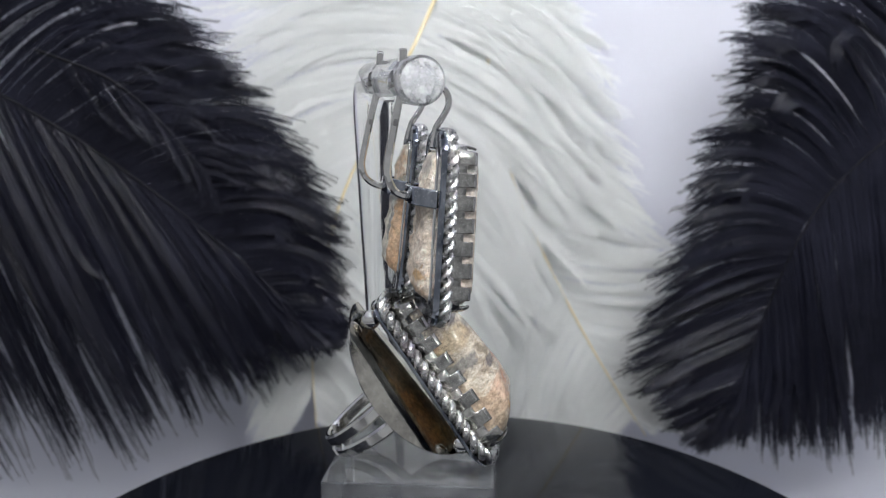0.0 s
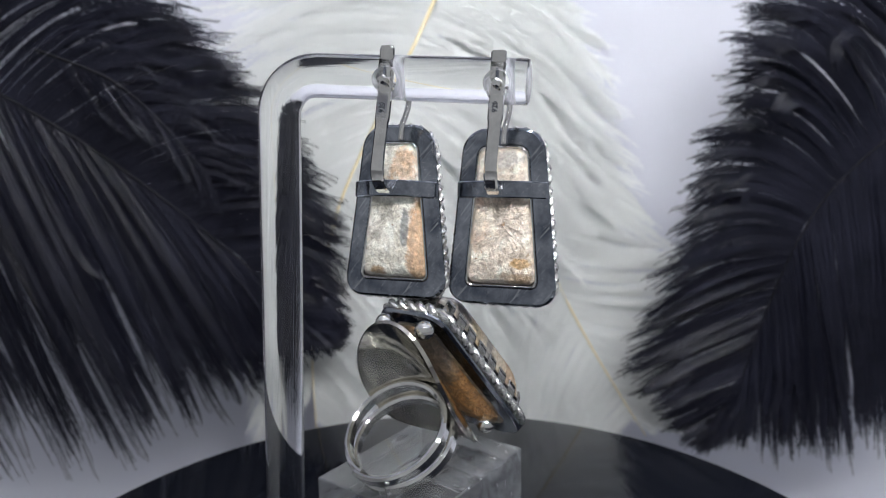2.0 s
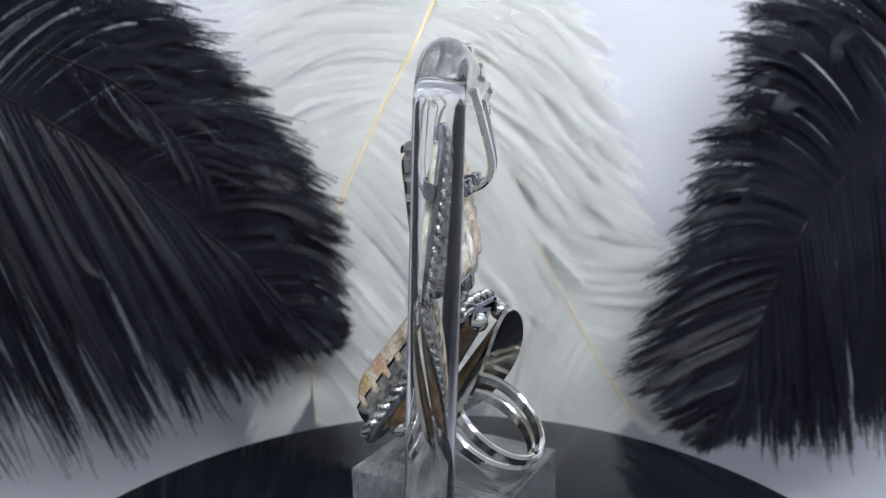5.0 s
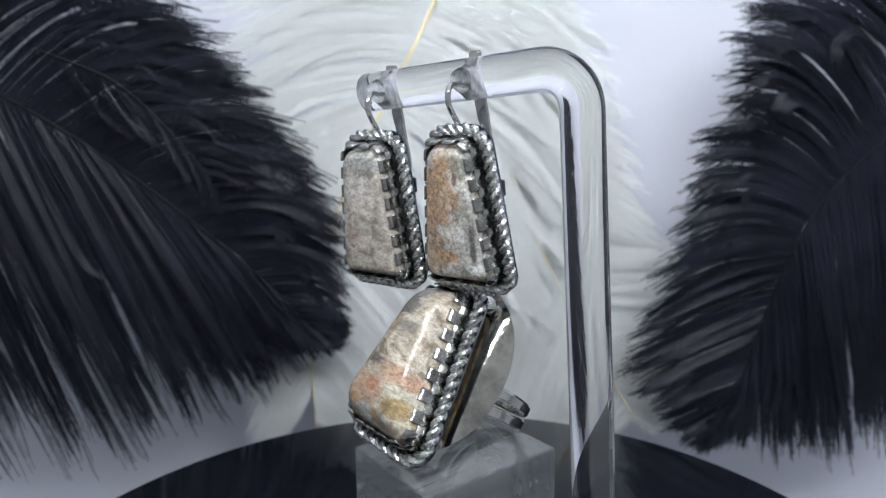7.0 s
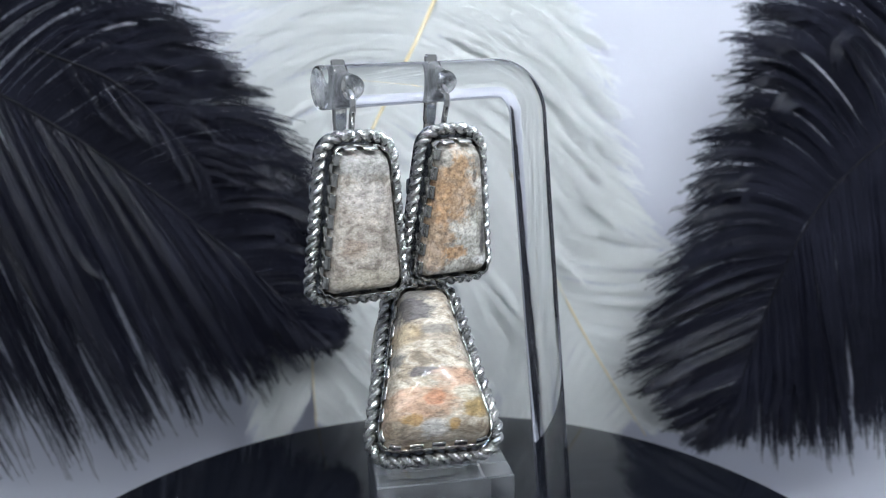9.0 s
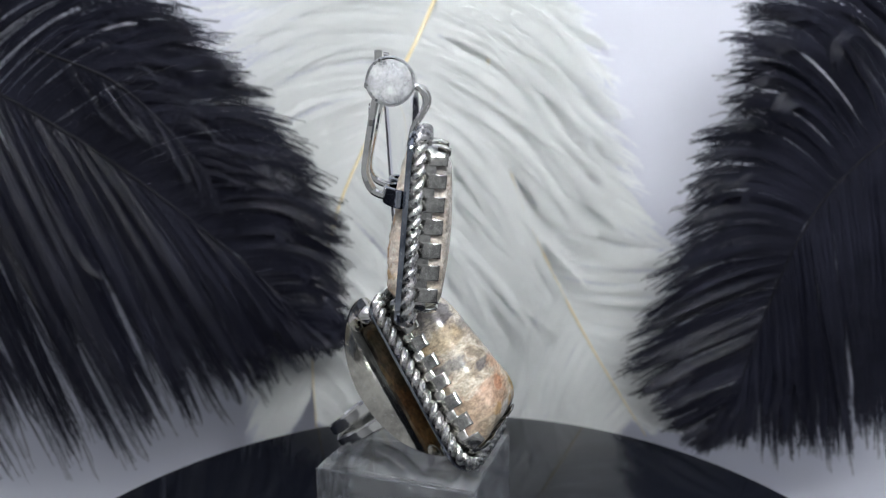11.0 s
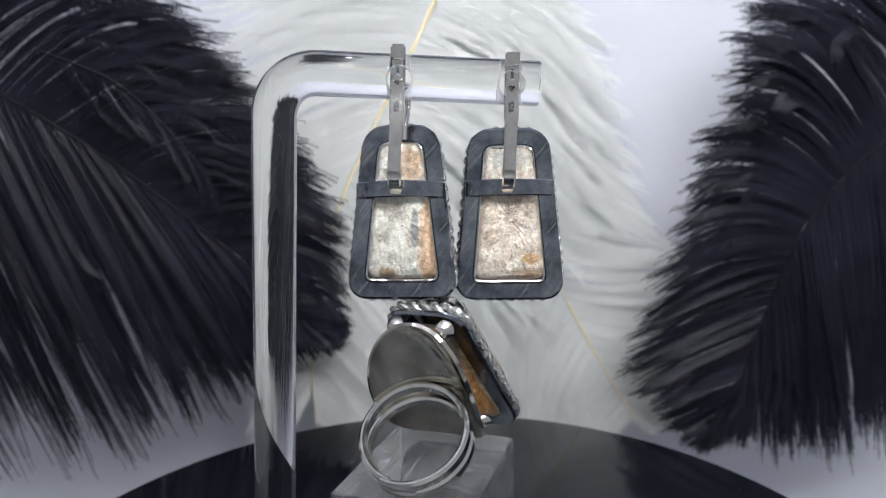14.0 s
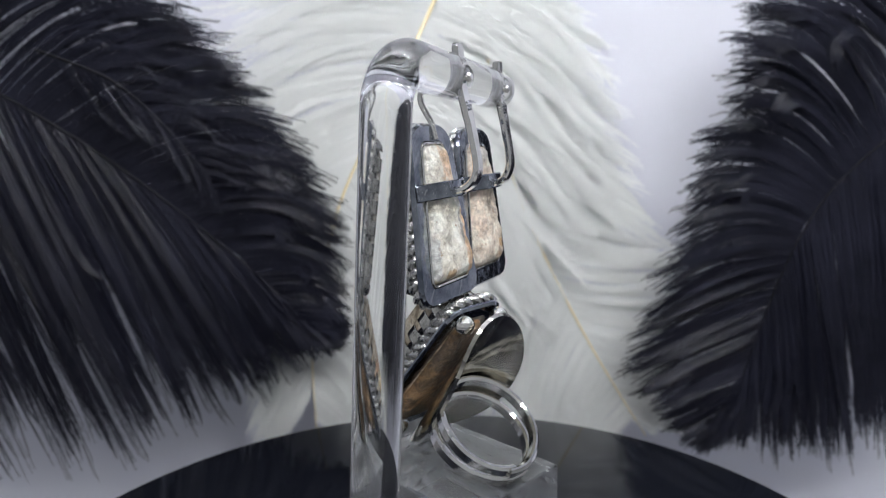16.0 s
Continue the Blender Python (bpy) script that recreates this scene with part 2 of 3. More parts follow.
def at(p, y):
    return Vector((p[0], y, p[1]))


def annulus(outer, inner, y0, y1, soft=0.42):
    """A flat frame between two loops of equal length, from y0 to y1, with softened edges."""
    bm = bmesh.new()
    no, ni = outward(outer), outward(inner)
    rows = []
    for loop, nor, off, y in ((outer, no, -soft, y0), (outer, no, 0, y0 + soft), (outer, no, 0, y1), (inner, ni, 0, y1),
                              (inner, ni, 0, y0 + soft), (inner, ni, soft, y0)):
        rows.append([bm.verts.new(at(p + q * off, y)) for p, q in zip(loop, nor)])
    n = len(outer)
    for k in range(6):
        a, b = rows[k], rows[(k + 1) % 6]
        for i in range(n):
            bm.faces.new((a[i], a[(i + 1) % n], b[(i + 1) % n], b[i]))
    return bm


def match(loop, n):
    """The loop again with n points, begun at the lowest point on the x < 0 side."""
    start = min(range(len(loop)), key=lambda i: (loop[i] - Vector((-1000, -1000))).length)
    loop = loop[start:] + loop[:start]
    total = sum((loop[(i + 1) % len(loop)] - p).length for i, p in enumerate(loop))
    return even(loop, total / n)[:n]


def rope(loop, y, strand, pitch, parent, label):
    """Two silver wires twisted round each other along a loop."""
    fine = even(loop, 0.3)
    nor = outward(fine)
    n = len(fine)
    total = n * 0.3
    turns = max(1, round(total / pitch))
    for s in (0, 1):
        bm = bmesh.new()
        path = []
        for i in range(n):
            a = 2 * math.pi * (turns * i / n) + s * math.pi
            q = fine[i] + nor[i] * (strand * 0.96 * math.cos(a))
            path.append(at(q, y + strand * 0.96 * math.sin(a)))
        sweep(bm, path, circle(strand, 8), closed=True)
        part("rope_strand", bm, ROPE, parent, label)


def bezel(loop, y0, low, high, parent, tab=2.3, gap=1.25, lean=0.5):
    """The gallery wall round a stone, cut into square tabs that lean over it."""
    fine = even(loop, 0.22)
    nor = outward(fine)
    n = len(fine)
    count = round(n * 0.22 / (tab + gap))
    bm = bmesh.new()
    levels = [(y0, 0.0), (y0 + low, 0.0), (y0 + (low + high) / 2, lean * 0.3), (y0 + high, lean)]
    rows = [[bm.verts.new(at(p - q * off, y)) for p, q in zip(fine, nor)] for y, off in levels]
    for i in range(n):
        j = (i + 1) % n
        phase = (i / n * count) % 1.0
        for k in range(3):
            if k == 0 or phase < tab / (tab + gap):
                bm.faces.new((rows[k][i], rows[k][j], rows[k + 1][j], rows[k + 1][i]))
    bmesh.ops.delete(bm, geom=[v for v in bm.verts if not v.link_faces], context="VERTS")
    ob = part("bezel", bm, BEZEL, parent, "blackened silver bezel cut into square tabs")
    mod = ob.modifiers.new("thickness", "SOLIDIFY")
    mod.thickness, mod.offset = 0.35 * MM, -1
    return ob


def cabochon(name, loop, profile, mat, parent, label, rough=0.0, seed=0, swell=0.0):
    """A stone as a stack of loops: profile rows are (inset, y); the last row closes in a cap."""
    bm = bmesh.new()
    nor = outward(loop)
    mid = sum(loop, Vector((0, 0))) / len(loop)
    rows = []
    for share, y in profile:
        row = []
        for p, q in zip(loop, nor):
            v = at(mid + (p - mid) * (1 - share), y)
            if v.y < 0:
                v.y *= 1 - swell * (v.z - mid.y) / mid.y
            if rough:
                d = noise.noise(Vector((v.x * 0.45 + seed * 9, v.y * 0.45, v.z * 0.45))) * rough
                d += noise.noise(Vector((v.x * 1.5 + seed * 5, v.y * 1.5, v.z * 1.5))) * rough * 0.45
                v.y += d
                v += at(q, 0) * d * 0.35
            row.append(bm.verts.new(v))
        rows.append(row)
    n = len(loop)
    for a, b in zip(rows, rows[1:]):
        for i in range(n):
            bm.faces.new((a[i], a[(i + 1) % n], b[(i + 1) % n], b[i]))
    bm.faces.new(rows[0][::-1])
    bm.faces.new(rows[-1])
    return part(name, bm, mat, parent, label)


def dome(rise, edge, y0, n=9, flat=0.0):
    """Profile of a cushion: steep at the girdle, flatter over the middle."""
    rows = []
    for i in range(n + 1):
        a = i / n * math.pi / 2
        rows.append((edge * (1 - math.cos(a)), y0 + rise * math.sin(a) * (1 - flat)))
    for k in range(1, 8):
        f = k / 7.6
        rows.append((edge + (1 - edge) * f, y0 + rise * (1 - flat) + rise * flat * (1 - (1 - f) ** 2)))
    return rows


def thing(name, label, category, group=""):
    return tagged(new(name), label=label, category=category, group=group)


# ---------------------------------------------------------------- setting
def lathe(bm, profile, n=96):
    rows = [[bm.verts.new((r * math.cos(2 * math.pi * i / n), r * math.sin(2 * math.pi * i / n), z)) for i in range(n)] for r, z in profile]
    for a, b in zip(rows, rows[1:]):
        for i in range(n):
            bm.faces.new((a[i], a[(i + 1) % n], b[(i + 1) % n], b[i]))
    bm.faces.new(rows[0])
    bm.faces.new(rows[-1][::-1])


FLOOR_Z, WALL_Y = -112.0, 204.0


def sheet(name, rows, x0, x1, mat, label, nx=24):
    """A 2 mm thick sheet along a bent line of (y, z)."""
    bm = bmesh.new()
    grid = [[bm.verts.new((x0 + (x1 - x0) * i / nx, y, z)) for i in range(nx + 1)] for y, z in rows]
    for a, b in zip(grid, grid[1:]):
        for i in range(nx):
            bm.faces.new((a[i], a[i + 1], b[i + 1], b[i]))
    ob = part(name, bm, mat)
    mod = ob.modifiers.new("thickness", "SOLIDIFY")
    mod.thickness, mod.offset = 2 * MM, 1
    return tagged(ob, label, "backdrop", kind="structure")


bend = [(WALL_Y - 40 + 40 * math.sin(a), FLOOR_Z + 40 - 40 * math.cos(a)) for a in (i / 10 * math.pi / 2 for i in range(11))]
sheet("backdrop", bend + [(WALL_Y, z) for z in (40, 120, 200, 333)],
      -560, 560, BACKDROP, "pale bluish white paper sweep behind the feathers")


def slab(name, lo, hi, mat, label, category="wall"):
    bm = bmesh.new()
    bmesh.ops.create_cube(bm, size=1)
    for v in bm.verts:
        v.co = Vector([(lo[k] + hi[k]) / 2 + v.co[k] * (hi[k] - lo[k]) for k in range(3)])
    return tagged(part(name, bm, mat, smooth=False), label, category, kind="structure")


# out of view; kept dark so little light bounces onto the lower backdrop
slab("floor", (-900, -1000, FLOOR_Z - 22), (900, 400, FLOOR_Z - 2), DIM_FLOOR, "unseen floor slab, dim grey to cut bounce light", "floor")
# added reflector out of view: bounces light and brightens the silver
slab("ceiling", (-426, -300, 334), (426, 212, 338), BACKDROP, "unseen pale panel added above the set as a reflector", "ceiling")

# ---------------------------------------------------------------- lamps over the set


def led_bar(y, z, tilt, count, width, x0=0.0):
    bar = thing("led_bar", "aluminium bar with a row of white light chips", "lamp", "light bars")
    bm = bmesh.new()
    sweep(bm, [(-width / 2, 0, 4), (width / 2, 0, 4)], strip(14, 5, 1), up=(0, 0, 1))
    part("rail", bm, ALUMINIUM, bar)
    for i in range(count):
        bm = bmesh.new()
        bmesh.ops.create_cube(bm, size=1)
        for v in bm.verts:
            v.co = Vector((v.co.x * 8 + (i + 0.5 - count / 2) * width / count, v.co.y * 5, v.co.z * 1.2 + 1))
        part("chip", bm, LED, bar, smooth=False)
    bar.matrix_world = pose(x0 * MM, y * MM, z * MM, tilt, 0, 0)
    up = bar.matrix_world.to_3x3().inverted() @ Vector((0, 0, 334 - z - 5))
    for x in (-width * 0.4, width * 0.4):
        bm = bmesh.new()
        sweep(bm, [(x, 0, 4), (x + up.x, up.y, 4 + up.z)], circle(2, 8))
        part("hanger", bm, ALUMINIUM, bar)
    bar.matrix_world = pose(x0 * MM, y * MM, z * MM, tilt, 0, 0)


led_bar(-186, 290, 42, 10, 320, 45)
led_bar(-214, 264, 42, 10, 320, 45)
# added fill bar, out of view, to even out the light on the backdrop
led_bar(-5, 322, 0, 7, 300, 60)

# ---------------------------------------------------------------- turntable
SPIN0, SPIN, TURN_TIME = 284.844, 31.336, 11.476


def spin(t):
    """The disc's angle: a steady turn with a small wobble, once a round."""
    a = 2 * math.pi * t / TURN_TIME
    return SPIN0 + SPIN * t - 3.151 * math.sin(a) - 0.166 * (math.cos(a) - 1)


turning = []


def spun(ob, x, y, z, rx=0.0, ry=0.0, rz=0.0):
    """Remembers a thing that rides on the turntable, at its place there in millimetres and degrees."""
    m = pose(x * MM, y * MM, z * MM, rx, ry, rz)
    ob.matrix_world = pose(0, 0, 0, 0, 0, spin(0)) @ m
    turning.append((ob, m))
    return ob


table = thing("turntable", "low round turntable with a glossy black top", "turntable")
bm = bmesh.new()
lathe(bm, [(86, FLOOR_Z), (88, FLOOR_Z + 1.5), (88, -8), (86, -6.6)])
part("base", bm, BLACK_GLOSS, table)
bm = bmesh.new()
lathe(bm, [(102.4, -6.4), (103.6, -5.4), (103.7, -1.0), (103.3, -0.25), (102.5, 0)], 160)
spun(part("disc", bm, BLACK_GLOSS, table, "glossy black disc with a thin rim"), 0, 0, 0)

# ---------------------------------------------------------------- clear stand and block
LEAN, LEAN_BACK = 3.6, 2.06
ROD_R = 3.86
POST_TOP = Vector((-26.4, -6.1, 108.9))


def earring_stand():
    ob = thing("earring_stand", "clear acrylic rod bent into a right-angled display stand", "display stand")
    bend_r = 7.4
    height = 108.6
    path = [(0, 0, 0), (0, 0, 40), (0, 0, 80), (0, 0, height - bend_r)]
    for i in range(1, 13):
        a = i / 12 * math.pi / 2
        path.append((bend_r - bend_r * math.cos(a), 0, height - bend_r + bend_r * math.sin(a)))
    end = 45.4
    path += [(x, 0, height) for x in (14, 20, 28, 36, end - 0.5)] + [(end - 0.15, 0, height), (end, 0, height)]
    prof = [circle(ROD_R, 40)] * (len(path) - 2) + [circle(ROD_R - 0.12, 40), circle(ROD_R - 0.5, 40)]
    bm = bmesh.new()
    sweep(bm, path, prof)
    rod = part("rod", bm, ACRYLIC, ob, "clear acrylic rod")
    # two holes bored through the arm, in which the ear wires hang
    for x in HOLES:
        bm = bmesh.new()
        sweep(bm, [(x, -9, height - 0.4), (x, 9, height - 0.4)], circle(2.2, 28))
        cutter = part("cutter", bm, FROSTED)
        cutter.parent = ob
        mod = rod.modifiers.new("bore", "BOOLEAN")
        mod.object, mod.operation, mod.solver, mod.material_mode = cutter, "DIFFERENCE", "EXACT", "TRANSFER"
    bpy.context.view_layer.update()
    solid = bpy.data.meshes.new_from_object(rod.evaluated_get(bpy.context.evaluated_depsgraph_get()))
    rod.modifiers.clear()
    rod.data = solid
    for face in solid.polygons:
        if face.center.x > (end - 0.05) * MM:
            face.material_index = len(solid.materials) - 1
    solid.polygons.foreach_set("use_smooth", [True] * len(solid.polygons))
    solid.set_sharp_from_angle(angle=radians(35))
    for o in list(ob.children):
        if o.name.startswith("cutter"):
            bpy.data.objects.remove(o)
    bm = bmesh.new()
    lathe(bm, [(6.5, -1.0), (7, -0.6), (7, 0.6), (6.5, 1.0)], 48)
    part("foot", bm, ACRYLIC, ob, "clear round foot")
    return ob


HOLES = (21.3, 40.4)
stand = earring_stand()
foot = POST_TOP - Matrix.Rotation(radians(LEAN), 3, "Y") @ Matrix.Rotation(radians(LEAN_BACK), 3, "X") @ Vector((0, 0, 108.6))
spun(stand, foot.x, foot.y, 1.1, LEAN_BACK, LEAN, 0)


def display_block():
    ob = thing("display_block", "clear polished acrylic block standing on the turntable", "display block")
    bm = bmesh.new()
    bmesh.ops.create_cube(bm, size=1)
    for v in bm.verts:
        v.co = Vector((v.co.x * 25.5, v.co.y * 31.5, (v.co.z + 0.5) * 36.0))
    bmesh.ops.bevel(bm, geom=bm.edges[:], offset=0.25, segments=1, affect="EDGES")
    part("block", bm, WORN_SHEEN_ACRYLIC, ob, smooth=False)
    return ob


spun(display_block(), -1.6, -4.0, 0.05, 0, 0, -21.4)

# ---------------------------------------------------------------- jewellery


def stamp(words, size):
    """Small raised lettering as a mesh, lying in x and y."""
    cu = bpy.data.curves.new("stamp", "FONT")
    cu.body, cu.size, cu.extrude, cu.resolution_u = words, size, 0.06, 3
    tmp = bpy.data.objects.new("stamp", cu)
    bpy.context.scene.collection.objects.link(tmp)
    bpy.context.view_layer.update()
    me = bpy.data.meshes.new_from_object(tmp.evaluated_get(bpy.context.evaluated_depsgraph_get()))
    bpy.data.objects.remove(tmp)
    me.materials.clear()
    return me


def earring(spec):
    """Lever-back earring. x runs across, z up the plate from its lower edge, y towards the front of the stone."""
    wb, wt, h = spec["wb"], spec["wt"], spec["h"]
    ob = thing("earring", spec["label"], "earring", "pair of earrings")
    corner = (3.2, 4.4)
    outer = trapeze(wb, wt, h, corner)
    inner = [Vector(p) for p in trapeze(wb - 7.4, wt - 5.8, h - 6.7, (0.9, 1.6))]
    inner = [p + Vector((0, 3.4)) for p in inner]
    n = len(outer)
    part("back_plate", annulus(match(outer, n), match(inner, n), 0, 0.9), SILVER_DARK, ob, "dark scratched silver back frame")
    rope([p + Vector((0, 0.7)) for p in trapeze(wb - 1.4, wt - 1.4, h - 1.4, corner)], 1.9, 0.62, 3.9, ob, "twisted silver wire")
    girdle = [p + Vector((0, 2.0)) for p in trapeze(wb - 4.2, wt - 4.0, h - 4.0, (2.4, 2.6))]
    bezel(girdle, 0.9, 3.7, 5.5, ob)
    body = [p + Vector((0, 2.45)) for p in trapeze(wb - 5.0, wt - 4.8, h - 4.9, (2.1, 2.3))]
    cabochon("stone", body, [(0.0, 1.0)] + dome(6.2, 0.22, 1.4, flat=0.10), spec["front"], ob, spec["stone"])
    back = [p + Vector((0, 3.7)) for p in trapeze(wb - 7.8, wt - 6.2, h - 7.3, (1.5, 1.6), step=0.4)]
    cabochon("stone_back", back, [(0.0, 1.2), (0.0, 0.4), (0.01, -0.1), (0.04, -0.7), (0.09, -1.2), (0.17, -1.55), (0.32, -1.8), (0.5, -1.95), (0.7, -2.0), (0.88, -2.0)],
             spec["back"], ob, "rough unpolished cream stone back", rough=0.7, seed=spec["seed"], swell=0.45)
    bm = bmesh.new()
    sweep(bm, [at(p, -0.02) for p in even(inner, 0.6)], circle(0.24, 8), closed=True)
    part("window_lip", bm, SILVER, ob, "thin bright silver lip")
    # strap across the back, with the hinge in its middle
    zb, half = spec["bar"], spec["bar_half"]
    bm = bmesh.new()
    sweep(bm, spline([(-half, -0.2, zb), (-half + 0.7, -1.0, zb), (-half * 0.4, -3.2, zb + 0.1), (0, -3.6, zb + 0.1), (half * 0.4, -3.2, zb + 0.1), (half - 0.7, -1.0, zb), (half, -0.2, zb)], 5),
          strip(0.8, 2.9, 0.2), up=(0, 0, 1))
    part("strap", bm, SILVER_DARK, ob, "silver strap across the back")
    hx = spec["hinge"]
    bm = bmesh.new()
    sweep(bm, [(hx - 1.0, -3.9, zb - 0.2), (hx + 1.0, -3.9, zb - 0.2)], circle(0.6, 12))
    part("hinge_pin", bm, SILVER, ob)
    # lever: runs back from the hinge, bends and rises to clip on the ear wire
    d, hk = spec["lever"], spec["hook"]
    lever = spline([(hx, -3.6, zb - 0.4), (hx + 0.05, -4.9 + 0.3 * d, zb - 0.25), (hx + 0.1, -6.3 + 0.6 * d, zb + 0.25), (hx + 0.2, -7.5 + d, zb + 1.3), (hx + 0.25, -8.15 + d, zb + 2.9),
                    (hx + 0.35, -8.2 + d, zb + 4.8), (hx + 0.5, -7.95 + d, zb + 7.6),
                    (hx + 0.7, -7.5 + d, zb + 12.0), (hx + 0.8, -7.0 + d, zb + 16.0), (hx + 0.9, -6.9 + d, zb + 18.8), (hx + 1.0, -7.0 + d, zb + 21.4), (hx + 1.05, -7.1 + d, zb + spec["top"])], 9)
    m = len(lever)
    profs = []
    for i in range(m):
        f = i / (m - 1)
        w = 2.3 if f < 0.3 else 2.3 + 0.15 * math.sin(f * 9)
        if f > 0.62:
            w = 2.5
        if f > 0.985:
            w = 2.1
        profs.append(strip(w, 1.2, 0.3))
    bm = bmesh.new()
    axis = Vector((1, 0, 0))
    rings = []
    for i, p in enumerate(lever):
        tan = (lever[min(i + 1, m - 1)] - lever[max(i - 1, 0)]).normalized()
        nor = axis.cross(tan).normalized()
        rings.append([bm.verts.new(p + axis * u + nor * v) for u, v in profs[i]])
    for a, b in zip(rings, rings[1:]):
        for j in range(8):
            bm.faces.new((a[j], a[(j + 1) % 8], b[(j + 1) % 8], b[j]))
    bm.faces.new(rings[0])
    bm.faces.new(rings[-1][::-1])
    part("lever", bm, SILVER, ob, "polished flat silver lever")
    # the slot isn't cut: a dark strip stands for the shade inside it
    bm = bmesh.new()
    sweep(bm, [(hx + 0.9, -7.5 + d, zb + hk - 0.8), (hx + 0.9, -7.35 + d, zb + hk + 2.4)], strip(0.7, 0.5, 0.1))
    part("slot", bm, SILVER_DARK, ob, "dark strip for the shade in the narrow lever slot")
    part_mark = stamp("925", 1.25)
    for v in part_mark.vertices:
        v.co = Vector((hx + 1.1 - v.co.y, -8.16 + d - v.co.z, zb + 12.6 + v.co.x))
    wrap("hallmark", part_mark, SILVER_DARK, ob, "small stamped number on the lever", False)
    # ear wire: rises from the plate, swings forward and passes back through the bore
    zt = h - 1.2
    wire = spline([(spec["wire"], -0.3, zt - 1.6), (spec["wire"], -0.1, zt), (spec["wire"] + 0.1, 0.2, zt + 1.6), (spec["wire"] + 0.3, 1.0, zt + 3.2), (spec["wire"] + 0.4, 1.8, zt + 5.2),
                   (spec["wire"] + 0.4, 1.5, zt + 7.0), (spec["wire"] + 0.5, 0.0, zt + 8.1), (hx + 0.9, -3.4 + d, zb + hk), (hx + 0.9, -7.0 + d, zb + hk + 0.1), (hx + 0.9, -8.6 + d, zb + hk)], 8)
    bm = bmesh.new()
    sweep(bm, wire, circle(0.55, 10))
    part("ear_wire", bm, SILVER, ob, "bent round silver ear wire")
    bm = bmesh.new()
    sweep(bm, [(hx + 0.9, -8.0 + d, zb + hk), (hx + 0.9, -8.7 + d, zb + hk), (hx + 0.9, -9.1 + d, zb + hk)], [circle(0.6, 12), circle(0.85, 12), circle(0.5, 12)])
    part("wire_tip", bm, SILVER, ob, "rounded silver wire end")
    return ob


ORANGE, CLEAR, SMOKE, PEACH, MUSTARD = (0.46, 0.25, 0.105), (0.31, 0.30, 0.275), (0.09, 0.085, 0.09), (0.47, 0.275, 0.18), (0.40, 0.23, 0.06)
STONE_A = crystal("garden_quartz_amber", 3, (0.40, 0.38, 0.335), (0.54, 0.525, 0.485), (0.36, 0.20, 0.09), [
    ((2.0, 21.0, 4.2, 6.5), ORANGE, 0.6), ((5.0, 13.0, 3.0, 8.5), (0.42, 0.25, 0.13), 0.6), ((1.0, 8.0, 2.2, 1.2), ORANGE, 0.8), ((-5.6, 13.0, 1.5, 9.5), CLEAR, 0.8),
    ((-5.0, 11.0, 0.5, 3.6), SMOKE, 0.8), ((-2.4, 22.5, 0.4, 1.2), SMOKE, 0.7), ((3.6, 26.2, 1.7, 1.9), CLEAR, 0.9), ((-5.0, 6.0, 1.7, 1.0), (0.74, 0.73, 0.71), 0.9)])
STONE_B = crystal("garden_quartz_pale", 8, (0.37, 0.325, 0.28), (0.47, 0.425, 0.375), (0.25, 0.17, 0.12), [
    ((0.0, 26.4, 9.0, 2.4), (0.30, 0.295, 0.28), 0.9), ((1.0, 20.5, 4.0, 2.2), (0.56, 0.53, 0.50), 0.6), ((-5.0, 16.0, 2.0, 6.0), (0.30, 0.27, 0.24), 0.6),
    ((-1.0, 5.6, 6.0, 1.8), (0.46, 0.42, 0.33), 0.6), ((2.4, 11.5, 2.2, 1.6), (0.40, 0.30, 0.23), 0.5)], 0.8, (1.0, 1.0, 1.35))
BACK_A = crystal("rough_quartz_amber", 14, (0.63, 0.60, 0.52), (0.74, 0.72, 0.65), (0.34, 0.20, 0.10), [
    ((5.2, 10.0, 1.7, 8.5), (0.60, 0.38, 0.22), 0.85), ((2.6, 12.5, 0.6, 3.2), (0.22, 0.23, 0.24), 0.8), ((-2.6, 5.0, 1.4, 0.9), (0.34, 0.21, 0.09), 0.8),
    ((1.6, 24.0, 2.2, 3.0), (0.66, 0.42, 0.25), 0.7), ((-6.2, 9.0, 1.0, 8.0), (0.50, 0.52, 0.52), 0.8)], 0.45, rough_back=True)
BACK_B = crystal("rough_quartz_cream", 21, (0.68, 0.58, 0.48), (0.77, 0.69, 0.60), (0.42, 0.24, 0.11), [
    ((4.0, 7.6, 1.5, 0.9), (0.50, 0.29, 0.10), 0.8), ((3.0, 5.0, 2.4, 1.0), (0.48, 0.33, 0.20), 0.7), ((-4.0, 14.0, 2.0, 4.0), (0.72, 0.56, 0.44), 0.6),
    ((0.0, 25.5, 3.4, 1.4), (0.50, 0.49, 0.47), 0.7)], 0.45, rough_back=True)
